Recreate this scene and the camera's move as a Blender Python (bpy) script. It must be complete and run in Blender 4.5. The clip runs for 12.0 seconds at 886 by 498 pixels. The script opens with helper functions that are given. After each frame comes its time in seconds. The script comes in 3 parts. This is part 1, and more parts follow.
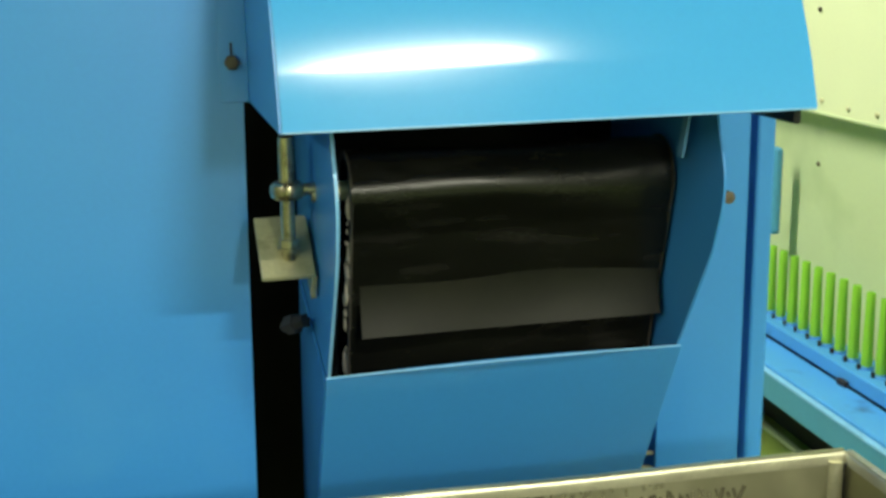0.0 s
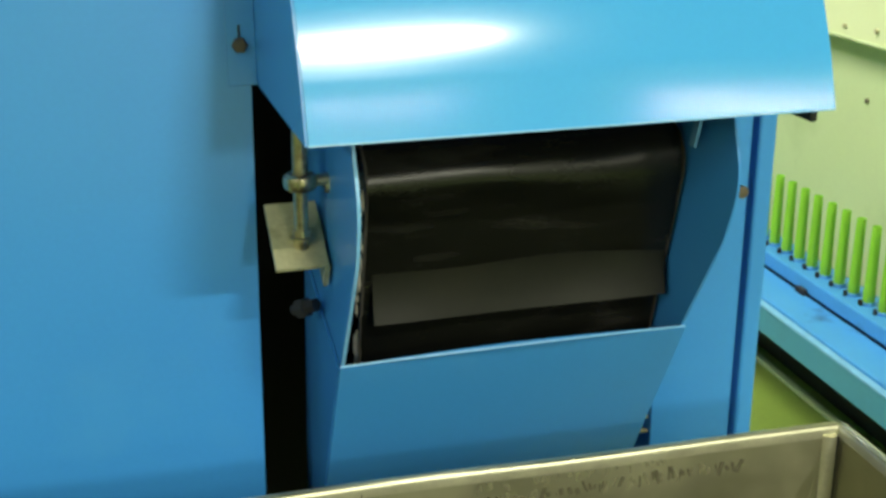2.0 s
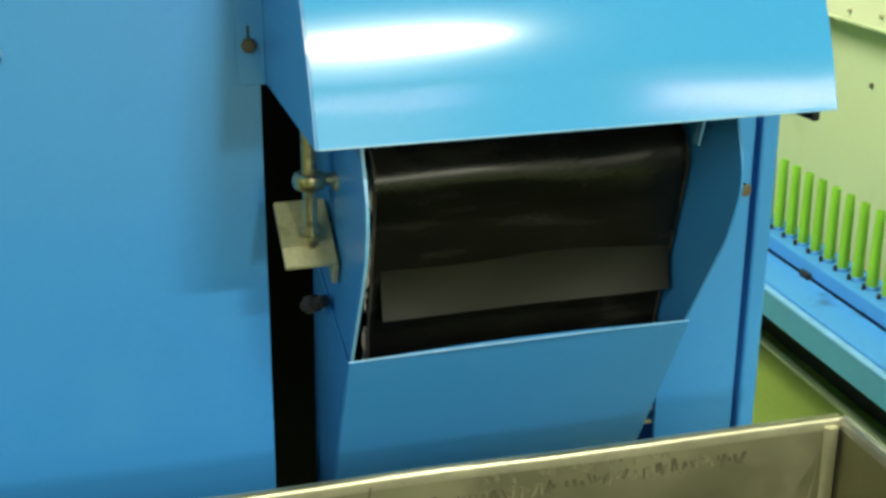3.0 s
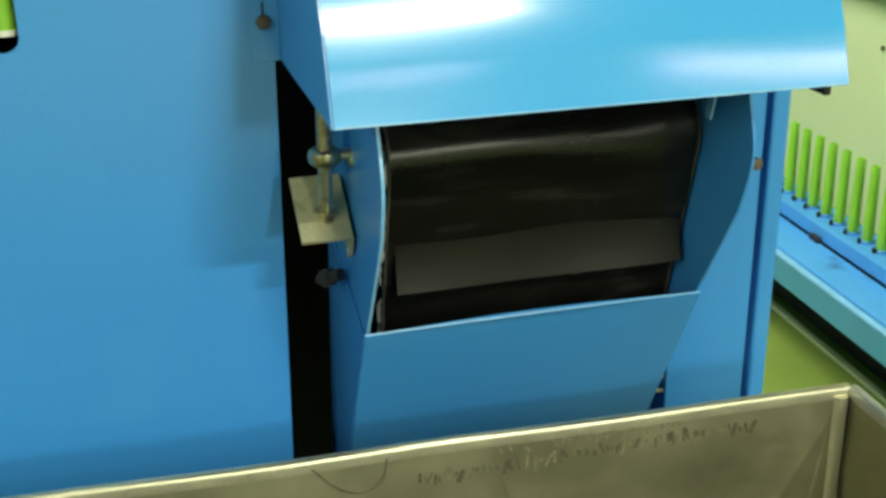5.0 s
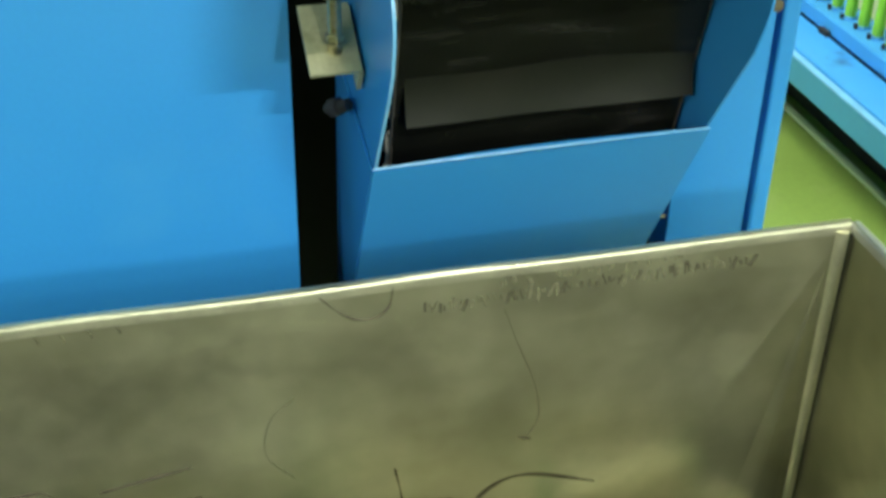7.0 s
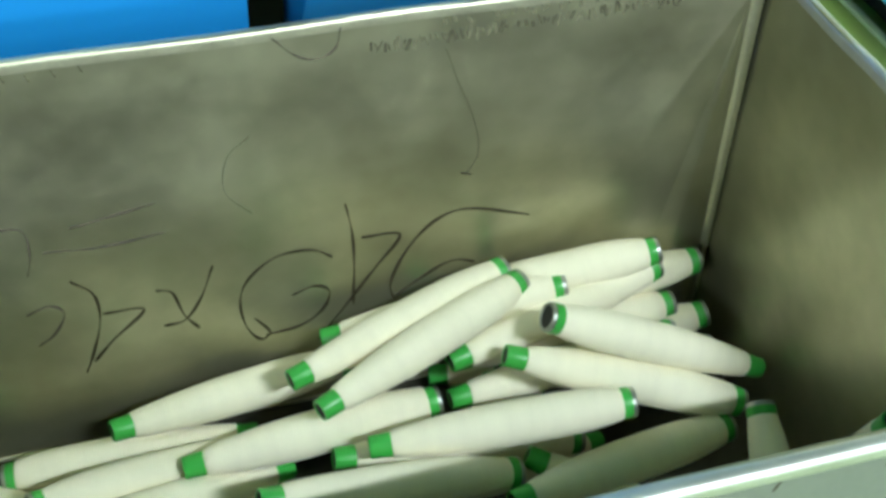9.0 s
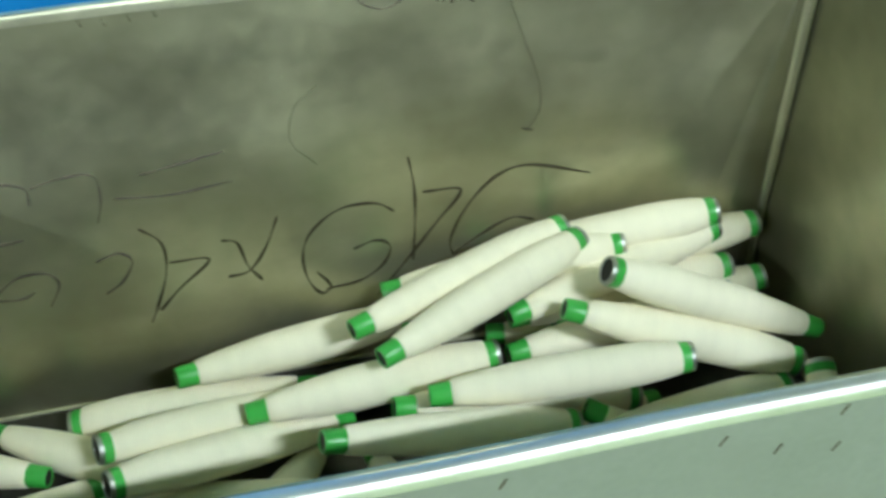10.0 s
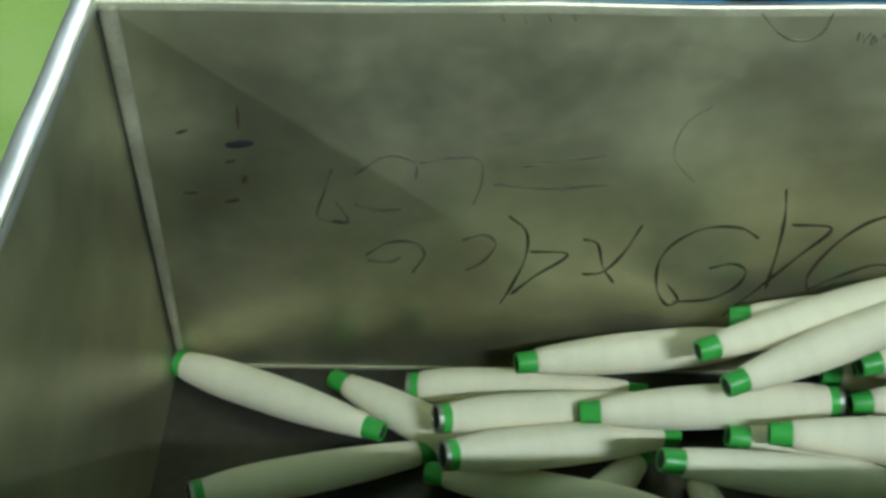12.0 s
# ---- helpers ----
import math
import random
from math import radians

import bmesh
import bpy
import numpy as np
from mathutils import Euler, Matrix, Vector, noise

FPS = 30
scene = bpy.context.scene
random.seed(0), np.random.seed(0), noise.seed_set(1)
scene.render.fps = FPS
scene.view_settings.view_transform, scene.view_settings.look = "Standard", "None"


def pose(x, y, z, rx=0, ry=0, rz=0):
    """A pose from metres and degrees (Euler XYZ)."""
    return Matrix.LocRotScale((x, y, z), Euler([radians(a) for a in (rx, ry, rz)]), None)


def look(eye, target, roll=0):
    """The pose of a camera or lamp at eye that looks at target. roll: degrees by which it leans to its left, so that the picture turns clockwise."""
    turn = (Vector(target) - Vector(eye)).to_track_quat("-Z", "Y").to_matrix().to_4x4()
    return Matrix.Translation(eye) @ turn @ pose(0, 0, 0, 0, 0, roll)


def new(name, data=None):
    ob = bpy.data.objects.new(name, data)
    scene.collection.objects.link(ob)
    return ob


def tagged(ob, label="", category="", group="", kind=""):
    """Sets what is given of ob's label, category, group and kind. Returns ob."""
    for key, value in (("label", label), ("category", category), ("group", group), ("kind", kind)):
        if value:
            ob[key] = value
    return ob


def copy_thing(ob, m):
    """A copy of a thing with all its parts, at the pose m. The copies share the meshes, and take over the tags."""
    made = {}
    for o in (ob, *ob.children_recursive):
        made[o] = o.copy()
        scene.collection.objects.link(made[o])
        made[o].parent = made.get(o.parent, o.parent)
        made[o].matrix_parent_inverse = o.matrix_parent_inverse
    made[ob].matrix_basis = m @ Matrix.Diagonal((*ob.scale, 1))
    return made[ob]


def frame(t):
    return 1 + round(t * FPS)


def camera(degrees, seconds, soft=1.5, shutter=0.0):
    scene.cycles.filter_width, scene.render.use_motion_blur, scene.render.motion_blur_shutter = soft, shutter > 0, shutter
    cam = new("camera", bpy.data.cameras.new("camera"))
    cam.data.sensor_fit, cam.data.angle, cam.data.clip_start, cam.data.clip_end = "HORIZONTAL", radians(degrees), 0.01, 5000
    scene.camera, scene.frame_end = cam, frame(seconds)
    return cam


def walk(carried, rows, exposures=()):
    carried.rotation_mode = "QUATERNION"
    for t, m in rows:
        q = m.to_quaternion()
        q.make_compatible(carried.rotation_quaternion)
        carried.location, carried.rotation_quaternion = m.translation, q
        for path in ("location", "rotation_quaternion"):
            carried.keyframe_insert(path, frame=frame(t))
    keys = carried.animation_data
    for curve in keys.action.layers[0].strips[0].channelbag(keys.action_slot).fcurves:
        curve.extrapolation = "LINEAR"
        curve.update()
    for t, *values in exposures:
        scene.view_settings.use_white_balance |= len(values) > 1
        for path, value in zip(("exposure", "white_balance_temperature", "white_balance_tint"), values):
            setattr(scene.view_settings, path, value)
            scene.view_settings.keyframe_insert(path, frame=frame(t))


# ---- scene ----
cam = camera(39.89, 12.0, 3.2, shutter=0.5)
PATH = [
    (0, (-0.4331, -0.7299, 1.1406), (-0.1376, 0.6996, 0.7955), -0.92),
    (0.5, (-0.449, -0.7352, 1.1739), (-0.1258, 0.6714, 0.7653), -0.67),
    (1, (-0.4619, -0.7178, 1.192), (-0.1183, 0.6714, 0.7426), -0.27),
    (1.5, (-0.4668, -0.7091, 1.2065), (-0.1196, 0.6693, 0.7277), -0.03),
    (2, (-0.4698, -0.7012, 1.213), (-0.1221, 0.6719, 0.7194), -0.10),
    (2.5, (-0.4785, -0.706, 1.2191), (-0.1228, 0.6614, 0.7154), -0.34),
    (3, (-0.4732, -0.7078, 1.2279), (-0.1329, 0.6585, 0.7108), -0.29),
    (5, (-0.4777, -0.7125, 1.2393), (-0.1528, 0.64, 0.6779), -0.72),
    (5.5, (-0.4778, -0.715, 1.2406), (-0.1596, 0.6302, 0.6583), -0.68),
    (6, (-0.4727, -0.7169, 1.2539), (-0.1735, 0.6063, 0.6138), -0.56),
    (6.5, (-0.475, -0.704, 1.2616), (-0.1783, 0.5806, 0.5463), -0.20),
    (7, (-0.4799, -0.689, 1.2793), (-0.1824, 0.5347, 0.4645), 0.55),
    (7.5, (-0.4973, -0.686, 1.2961), (-0.1684, 0.4681, 0.3961), 1.91),
    (7.7, (-0.5042, -0.6895, 1.3001), (-0.1622, 0.4401, 0.3743), 2.41),
    (9.3, (-0.506, -0.7685, 1.2784), (-0.174, 0.2771, 0.2554), 1.77),
    (9.5, (-0.5137, -0.7733, 1.2763), (-0.187, 0.2695, 0.2488), 1.45),
    (10, (-0.5312, -0.7902, 1.2563), (-0.2409, 0.281, 0.2472), 1.04),
    (10.5, (-0.5552, -0.7913, 1.2564), (-0.3276, 0.2984, 0.2511), 1.58),
    (11, (-0.5745, -0.7785, 1.2652), (-0.4573, 0.3213, 0.2519), 0.86),
    (11.5, (-0.6049, -0.7623, 1.2761), (-0.5824, 0.3286, 0.2469), 0.31),
    (12, (-0.6192, -0.7644, 1.2884), (-0.6383, 0.314, 0.246), -0.03),
]
walk(cam, [(t, look(eye, target, roll)) for t, eye, target, roll in PATH],
     exposures=[(0, 0.06, 7100, 12), (5.5, 0.08, 7000, 12), (6.5, 0.18, 6700, 12), (7.0, 0.36, 6300, 12), (7.5, 0.48, 5850, 12), (9.3, 0.50, 5450, 15), (11, 0.44, 5450, 15), (11.5, 0.18, 5400, 14), (12, 0.06, 5400, 13)])

# ---------- world, lamps ----------
world = bpy.data.worlds.new("hall_air")
scene.world = world
world.use_nodes = True
world.node_tree.nodes["Background"].inputs[0].default_value = (0.75, 0.9, 0.7, 1)
world.node_tree.nodes["Background"].inputs[1].default_value = 0.012

TUBE_COLOUR = (0.95, 1.0, 0.86)
# x, y, z of the middle, length, width, power, turn: the long rows run away from the machine
FIXTURES = [(0.30, -2.00, 2.62, 0.50, 0.045, 60, 0), (-3.10, -3.60, 2.62, 3.60, 0.09, 165, 90), (0.55, -3.40, 2.62, 0.62, 0.025, 7, 0), (2.55, -3.85, 2.62, 1.25, 0.055, 36, 0),
            # the last one is an added, unseen lamp that brightens the area behind the machine
            (1.00, -6.40, 2.62, 2.00, 0.09, 390, 90), (-0.60, 1.85, 2.62, 1.25, 0.10, 110, 0)]
for fx, fy, fz, long, wide, power, turn in FIXTURES:
    lamp = bpy.data.lights.new("tube_light", "AREA")
    lamp.shape, lamp.size, lamp.size_y = "RECTANGLE", long, wide
    lamp.energy, lamp.color = power, TUBE_COLOUR
    new("tube_light", lamp).matrix_world = pose(fx, fy, fz, 0, 0, turn)


# ---------- materials ----------
def material(name, base, rough=0.5, metal=0.0, vary=0.12, scale=8.0, fine=90.0, bump=0.05, coat=0.0, stain=None, stain_scale=3.0,
             stain_at=(0.55, 0.7), stretch=(1, 1, 1), rough_vary=0.1, sheen=0.0, random_tint=0.0, grain=0.35, spec=0.5):
    m = bpy.data.materials.new(name)
    m.use_nodes = True
    n, l = m.node_tree.nodes, m.node_tree.links
    bsdf = n["Principled BSDF"]
    bsdf.inputs["Metallic"].default_value = metal
    bsdf.inputs["Specular IOR Level"].default_value = spec
    bsdf.inputs["Coat Weight"].default_value = coat
    bsdf.inputs["Coat Roughness"].default_value = 0.12
    bsdf.inputs["Sheen Weight"].default_value = sheen
    coord, mapping = n.new("ShaderNodeTexCoord"), n.new("ShaderNodeMapping")
    mapping.inputs["Scale"].default_value = stretch
    l.new(coord.outputs["Object"], mapping.inputs["Vector"])

    def noise_node(s, detail=4.0):
        t = n.new("ShaderNodeTexNoise")
        t.inputs["Scale"].default_value, t.inputs["Detail"].default_value = s, detail
        l.new(mapping.outputs["Vector"], t.inputs["Vector"])
        return t

    def math_node(op, a, b):
        t = n.new("ShaderNodeMath")
        t.operation = op
        for slot, value in zip(t.inputs, (a, b)):
            if isinstance(value, (int, float)):
                slot.default_value = value
            else:
                l.new(value, slot)
        return t.outputs[0]

    big, small = noise_node(scale), noise_node(fine, 2.0)
    mixed = math_node("ADD", math_node("MULTIPLY", big.outputs["Fac"], 1 - grain), math_node("MULTIPLY", small.outputs["Fac"], grain))
    if random_tint:
        info = n.new("ShaderNodeObjectInfo")
        mixed = math_node("ADD", mixed, math_node("MULTIPLY", math_node("SUBTRACT", info.outputs["Random"], 0.5), random_tint))
    ramp = n.new("ShaderNodeValToRGB")
    ramp.color_ramp.elements[0].position, ramp.color_ramp.elements[1].position = 0.3, 0.7
    ramp.color_ramp.elements[0].color = (*[c * (1 - vary) for c in base], 1)
    ramp.color_ramp.elements[1].color = (*[min(1, c * (1 + vary)) for c in base], 1)
    l.new(mixed, ramp.inputs["Fac"])
    colour = ramp.outputs["Color"]
    if stain:
        spots = noise_node(stain_scale, 3.5)
        limit = n.new("ShaderNodeMapRange")
        limit.inputs["From Min"].default_value, limit.inputs["From Max"].default_value = stain_at
        l.new(spots.outputs["Fac"], limit.inputs["Value"])
        mix = n.new("ShaderNodeMix")
        mix.data_type = "RGBA"
        l.new(limit.outputs["Result"], mix.inputs[0])
        l.new(colour, mix.inputs[6])
        mix.inputs[7].default_value = (*stain, 1)
        colour = mix.outputs[2]
    l.new(colour, bsdf.inputs["Base Color"])
    l.new(math_node("ADD", math_node("MULTIPLY", math_node("SUBTRACT", mixed, 0.5), rough_vary * 2), rough), bsdf.inputs["Roughness"])
    if bump:
        b = n.new("ShaderNodeBump")
        b.inputs["Strength"].default_value, b.inputs["Distance"].default_value = bump, 0.002
        l.new(mixed, b.inputs["Height"])
        l.new(b.outputs["Normal"], bsdf.inputs["Normal"])
    return m


BLUE = material("blue_machine_paint", (0.032, 0.255, 0.66), 0.34, vary=0.05, scale=5, fine=260, bump=0.03, coat=0.12, stain=(0.042, 0.275, 0.66), stain_scale=9)
BLUE_HOOD = material("blue_gloss_paint", (0.048, 0.36, 0.80), 0.18, spec=0.22, vary=0.03, scale=4, fine=300, bump=0.012, coat=0.6, rough_vary=0.05)
BLUE_RAIL = material("blue_rail_paint", (0.050, 0.29, 0.68), 0.35, vary=0.08, scale=6, fine=120, bump=0.04, stain=(0.03, 0.13, 0.34), stain_scale=12, stain_at=(0.6, 0.75))
TEAL = material("blue_green_enamel", (0.05, 0.27, 0.46), 0.4, vary=0.08, scale=6, bump=0.04)
EDGE = material("worn_pale_blue_edge", (0.16, 0.42, 0.74), 0.35, vary=0.15, scale=40, fine=300)
# near-black for small dark parts, and for the painted shade in the bay
DARK = material("black_parts_and_bay_shade", (0.012, 0.013, 0.016), 0.7, vary=0.3, scale=12)
RUBBER = material("black_conveyor_rubber", (0.0055, 0.006, 0.0045), 0.25, spec=0.25, vary=0.35, scale=18, fine=240, bump=0.05, stain=(0.014, 0.014, 0.012), stain_scale=14, stretch=(1, 4, 4))
FLAP = material("dusty_grey_rubber", (0.0060, 0.0064, 0.0046), 0.44, spec=0.20, vary=0.35, scale=16, fine=200, bump=0.05, stain=(0.0095, 0.0095, 0.0066), stain_scale=12)
WORN = material("worn_rubber_edge", (0.045, 0.040, 0.034), 0.8, vary=0.6, scale=60, fine=300, bump=0.3)
FRAY = material("frayed_belt_edge", (0.34, 0.31, 0.26), 0.85, vary=0.5, scale=70, fine=300, bump=0.4)
ZINC = material("zinc_plated_steel", (0.56, 0.53, 0.33), 0.42, metal=0.5, vary=0.2, scale=40, fine=300, bump=0.06, stain=(0.30, 0.26, 0.14), stain_scale=45)
BOLT = material("grimy_bolt_steel", (0.12, 0.10, 0.07), 0.6, metal=0.5, vary=0.3, scale=90, fine=400, bump=0.15)
STEEL = material("scuffed_stainless_steel", (0.515, 0.505, 0.345), 0.39, metal=0.85, vary=0.20, scale=8, fine=55, bump=0.03, grain=0.24, stain=(0.215, 0.205, 0.125),
                 stain_scale=5.5, stain_at=(0.42, 0.85), rough_vary=0.26, stretch=(1.0, 1.0, 1.15))
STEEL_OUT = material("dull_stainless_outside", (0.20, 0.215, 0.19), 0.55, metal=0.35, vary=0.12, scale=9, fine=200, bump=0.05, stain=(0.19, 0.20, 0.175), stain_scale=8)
FAR_HEM = material("dull_steel_hem", (0.66, 0.64, 0.48), 0.42, metal=0.85, vary=0.15, scale=30, fine=300, bump=0.05)
HEM_DULL = material("darker_steel_lap", (0.46, 0.44, 0.34), 0.5, metal=0.7, vary=0.25, scale=30, fine=200, bump=0.05)
# bin bottom: oily dirt, plus the shade between the walls painted in
GRIME_SHADE = material("dirty_shaded_steel_bottom", (0.06, 0.057, 0.047), 0.45, metal=0.6, vary=0.4, scale=9, fine=90, bump=0.06)
PEG = material("matt_blue_plastic", (0.045, 0.26, 0.62), 0.65, vary=0.1)
ROD = material("bright_threaded_steel", (0.46, 0.42, 0.29), 0.30, metal=0.92, vary=0.35, scale=60, fine=300, bump=0.06, stain=(0.12, 0.10, 0.06), stain_scale=70)
HEM = material("polished_steel_hem", (0.62, 0.62, 0.60), 0.46, metal=0.9, vary=0.1, scale=30, fine=300, bump=0.05)
INK = material("brown_black_marker", (0.055, 0.046, 0.026), 0.6, spec=0.2, vary=0.4, scale=60, fine=300)
SMEAR = material("half_rubbed_marker", (0.100, 0.086, 0.064), 0.6, spec=0.2, vary=0.5, scale=40, fine=200)
FAINT = material("rubbed_off_stamp_ink", (0.085, 0.08, 0.05), 0.8, spec=0.1, vary=0.3, scale=60, fine=300)
RUBBED = material("half_gone_stamp_ink", (0.15, 0.145, 0.09), 0.8, spec=0.1, vary=0.3, scale=60, fine=300)
YARN = material("raw_cotton_yarn", (0.86, 0.81, 0.61), 0.9, vary=0.05, scale=14, fine=420, bump=0.10, stretch=(1, 1, 5), sheen=0.15, random_tint=0.35)
GREEN = material("green_plastic_tube", (0.065, 0.40, 0.055), 0.38, vary=0.12, scale=20, fine=200, bump=0.02, random_tint=0.4)
LIME = material("lime_plastic_tube", (0.22, 0.52, 0.04), 0.38, vary=0.08, scale=12, bump=0.02, random_tint=0.3)
CHROME = material("worn_metal_ring", (0.38, 0.40, 0.36), 0.42, metal=0.9, vary=0.1, scale=60)
BORE = material("dark_tube_bore", (0.008, 0.010, 0.008), 0.7, vary=0.2)
COVER = material("pale_green_sheet_metal", (0.50, 0.60, 0.36), 0.45, vary=0.05, scale=3, fine=120, bump=0.03, stain=(0.40, 0.50, 0.28), stain_scale=4)
COVER_TOP = material("cream_green_sheet_metal", (0.66, 0.72, 0.47), 0.45, vary=0.04, scale=3, fine=120, bump=0.03)
FLOOR = material("green_painted_concrete", (0.182, 0.27, 0.055), 0.38, vary=0.16, scale=4, fine=70, bump=0.08, stain=(0.205, 0.285, 0.075), stain_scale=6)
WALL = material("pale_hall_wall", (0.40, 0.44, 0.36), 0.8, vary=0.06, scale=2, fine=60)
CEILING = material("grey_hall_ceiling", (0.35, 0.37, 0.34), 0.85, vary=0.04, scale=2, fine=60)
WHITE = material("white_lamp_housing", (0.8, 0.8, 0.78), 0.4, vary=0.03, scale=10)


# ---------- mesh helpers ----------
def part(name, bm, mat, parent=None, label="", smooth=False, angle=35):
    me = bpy.data.meshes.new(name)
    bm.normal_update()
    if smooth:
        for f in bm.faces:
            f.smooth = True
        for e in bm.edges:
            if len(e.link_faces) == 2 and e.calc_face_angle(0) > radians(angle):
                e.smooth = False
    bm.to_mesh(me)
    bm.free()
    me.materials.append(mat)
    ob = new(name, me)
    if parent:
        ob.parent = parent
    if label:
        ob["label"] = label
    return ob


def box_into(bm, lo, hi, bevel=0.0, segments=2):
    size = [b - a for a, b in zip(lo, hi)]
    mid = [(a + b) / 2 for a, b in zip(lo, hi)]
    made = bmesh.ops.create_cube(bm, size=1, matrix=Matrix.Translation(mid) @ Matrix.Diagonal((*size, 1)))["verts"]
    if bevel:
        edges = list({e for v in made for e in v.link_edges})
        bmesh.ops.bevel(bm, geom=edges, offset=bevel, segments=segments, affect="EDGES", profile=0.5)
    return bm


def box(lo, hi, bevel=0.0, segments=2):
    return box_into(bmesh.new(), lo, hi, bevel, segments)


def lathe(profile, steps=24):
    """A turned body round z from (radius, height) pairs."""
    bm = bmesh.new()
    rings = []
    for r, z in profile:
        rings.append([bm.verts.new((r * math.cos(2 * math.pi * i / steps), r * math.sin(2 * math.pi * i / steps), z)) for i in range(steps)])
    for a, b in zip(rings, rings[1:]):
        for i in range(steps):
            bm.faces.new((a[i], a[(i + 1) % steps], b[(i + 1) % steps], b[i]))
    for ring, turn in ((rings[0], -1), (rings[-1], 1)):
        if (ring[0].co - ring[steps // 2].co).length > 1e-5:
            bm.faces.new(ring[::turn])
    return bm


def rod_into(bm, a, b, r, steps=14):
    a, b = Vector(a), Vector(b)
    m = Matrix.Translation((a + b) / 2) @ (b - a).to_track_quat("Z", "Y").to_matrix().to_4x4()
    bmesh.ops.create_cone(bm, cap_ends=True, segments=steps, radius1=r, radius2=r, depth=(b - a).length, matrix=m)
    return bm


def prism(outline, axis_lo, axis_hi, bevel=0.0):
    """A plate with the (v, z) outline, from u = axis_lo to axis_hi."""
    bm = bmesh.new()
    lo = [bm.verts.new((axis_lo, v, z)) for v, z in outline]
    hi = [bm.verts.new((axis_hi, v, z)) for v, z in outline]
    bm.faces.new(lo)
    bm.faces.new(hi[::-1])
    n = len(outline)
    for i in range(n):
        bm.faces.new((lo[i], hi[i], hi[(i + 1) % n], lo[(i + 1) % n]))
    bmesh.ops.recalc_face_normals(bm, faces=bm.faces)
    if bevel:
        bmesh.ops.bevel(bm, geom=list(bm.edges), offset=bevel, segments=1, affect="EDGES")
    return bm


def sheet(outline, u_lo, u_hi, thick, steps=1, wave=None):
    """A bent sheet that follows the (v, z) line from u_lo to u_hi; wave(s, w) moves it along its normal."""
    bm = bmesh.new()
    pts = [Vector(p) for p in outline]
    normals = []
    for i in range(len(pts)):
        d = (pts[min(i + 1, len(pts) - 1)] - pts[max(i - 1, 0)]).normalized()
        normals.append(Vector((d.y, -d.x)))
    grids = []
    for side in (0, 1):
        grid = []
        for i in range(steps + 1):
            s = i / steps
            row = []
            for j, (p, nn) in enumerate(zip(pts, normals)):
                q = p + nn * (thick * side + (wave(s, j / (len(pts) - 1)) if wave else 0))
                row.append(bm.verts.new((u_lo + (u_hi - u_lo) * s, q.x, q.y)))
            grid.append(row)
        grids.append(grid)
    for grid in grids:
        for a, b in zip(grid, grid[1:]):
            for j in range(len(pts) - 1):
                bm.faces.new((a[j], b[j], b[j + 1], a[j + 1]))
    g0, g1 = grids
    for j in range(len(pts) - 1):
        bm.faces.new((g0[0][j], g0[0][j + 1], g1[0][j + 1], g1[0][j]))
        bm.faces.new((g0[-1][j], g0[-1][j + 1], g1[-1][j + 1], g1[-1][j]))
    for i in range(steps):
        bm.faces.new((g0[i][0], g0[i + 1][0], g1[i + 1][0], g1[i][0]))
        bm.faces.new((g0[i][-1], g0[i + 1][-1], g1[i + 1][-1], g1[i][-1]))
    bmesh.ops.recalc_face_normals(bm, faces=bm.faces)
    return bm


def smooth_line(points, steps=6):
    """Points on a smooth curve through the given ones."""
    pts = [Vector(p) for p in points]
    pts = [pts[0] * 2 - pts[1]] + pts + [pts[-1] * 2 - pts[-2]]
    out = []
    for a, b, c, d in zip(pts, pts[1:], pts[2:], pts[3:]):
        for i in range(steps):
            t = i / steps
            out.append(0.5 * ((2 * b) + (c - a) * t + (2 * a - 5 * b + 4 * c - d) * t * t + (3 * b - a - 3 * c + d) * t ** 3))
    return out + [pts[-2]]


# ---------- hall ----------
X0, X1, Y0, Y1, H = -6.0, 5.0, -8.0, 5.0, 3.3
part("floor", box((X0, Y0, -0.1), (X1, Y1, 0)), FLOOR)
tagged(bpy.data.objects["floor"], "green painted concrete hall floor, slightly stained", "floor", kind="structure")
tagged(part("ceiling", box((X0, Y0, H), (X1, Y1, H + 0.1)), CEILING), "plain grey hall ceiling", "ceiling", kind="structure")
for name, lo, hi in (("wall_north", (X0, Y1, 0), (X1, Y1 + 0.15, H)), ("wall_south", (X0, Y0 - 0.15, 0), (X1, Y0, H)),
                     ("wall_west", (X0 - 0.15, Y0, 0), (X0, Y1, H)), ("wall_east", (X1, Y0, 0), (X1 + 0.15, Y1, H))):
    tagged(part(name, box(lo, hi), WALL), "plain pale painted hall wall", "wall", kind="structure")


def ceiling_lamp(long):
    top = tagged(new("ceiling_lamp"), "white hanging fluorescent lamp fixture, placed out of view", "lamp", "lamps under the ceiling")
    h = long / 2 + 0.02
    part("housing", box((-h, -0.07, 0.012), (h, 0.07, 0.075), 0.012), WHITE, top)
    part("end_cap", box((-h - 0.02, -0.06, 0.0), (-h, 0.06, 0.07), 0.004), WHITE, top)
    part("end_cap", box((h, -0.06, 0.0), (h + 0.02, 0.06, 0.07), 0.004), WHITE, top)
    for sx in (-h * 0.7, h * 0.7):
        part("hanger", rod_into(bmesh.new(), (sx, 0, 0.07), (sx, 0, H - 2.62), 0.004), ZINC, top)
    return top


for fx, fy, fz, long, wide, power, turn in FIXTURES:
    ceiling_lamp(long).matrix_basis = pose(fx, fy, fz, 0, 0, turn)

# ---------- winding machine: local u along its face, v into it, z up ----------
MACHINE = Matrix.Translation((-0.3962, 0.1072, 0)) @ pose(0, 0, 0, 0, 0, 1.87)
CHUTE_L, CHUTE_R = 0.0376, 0.2822


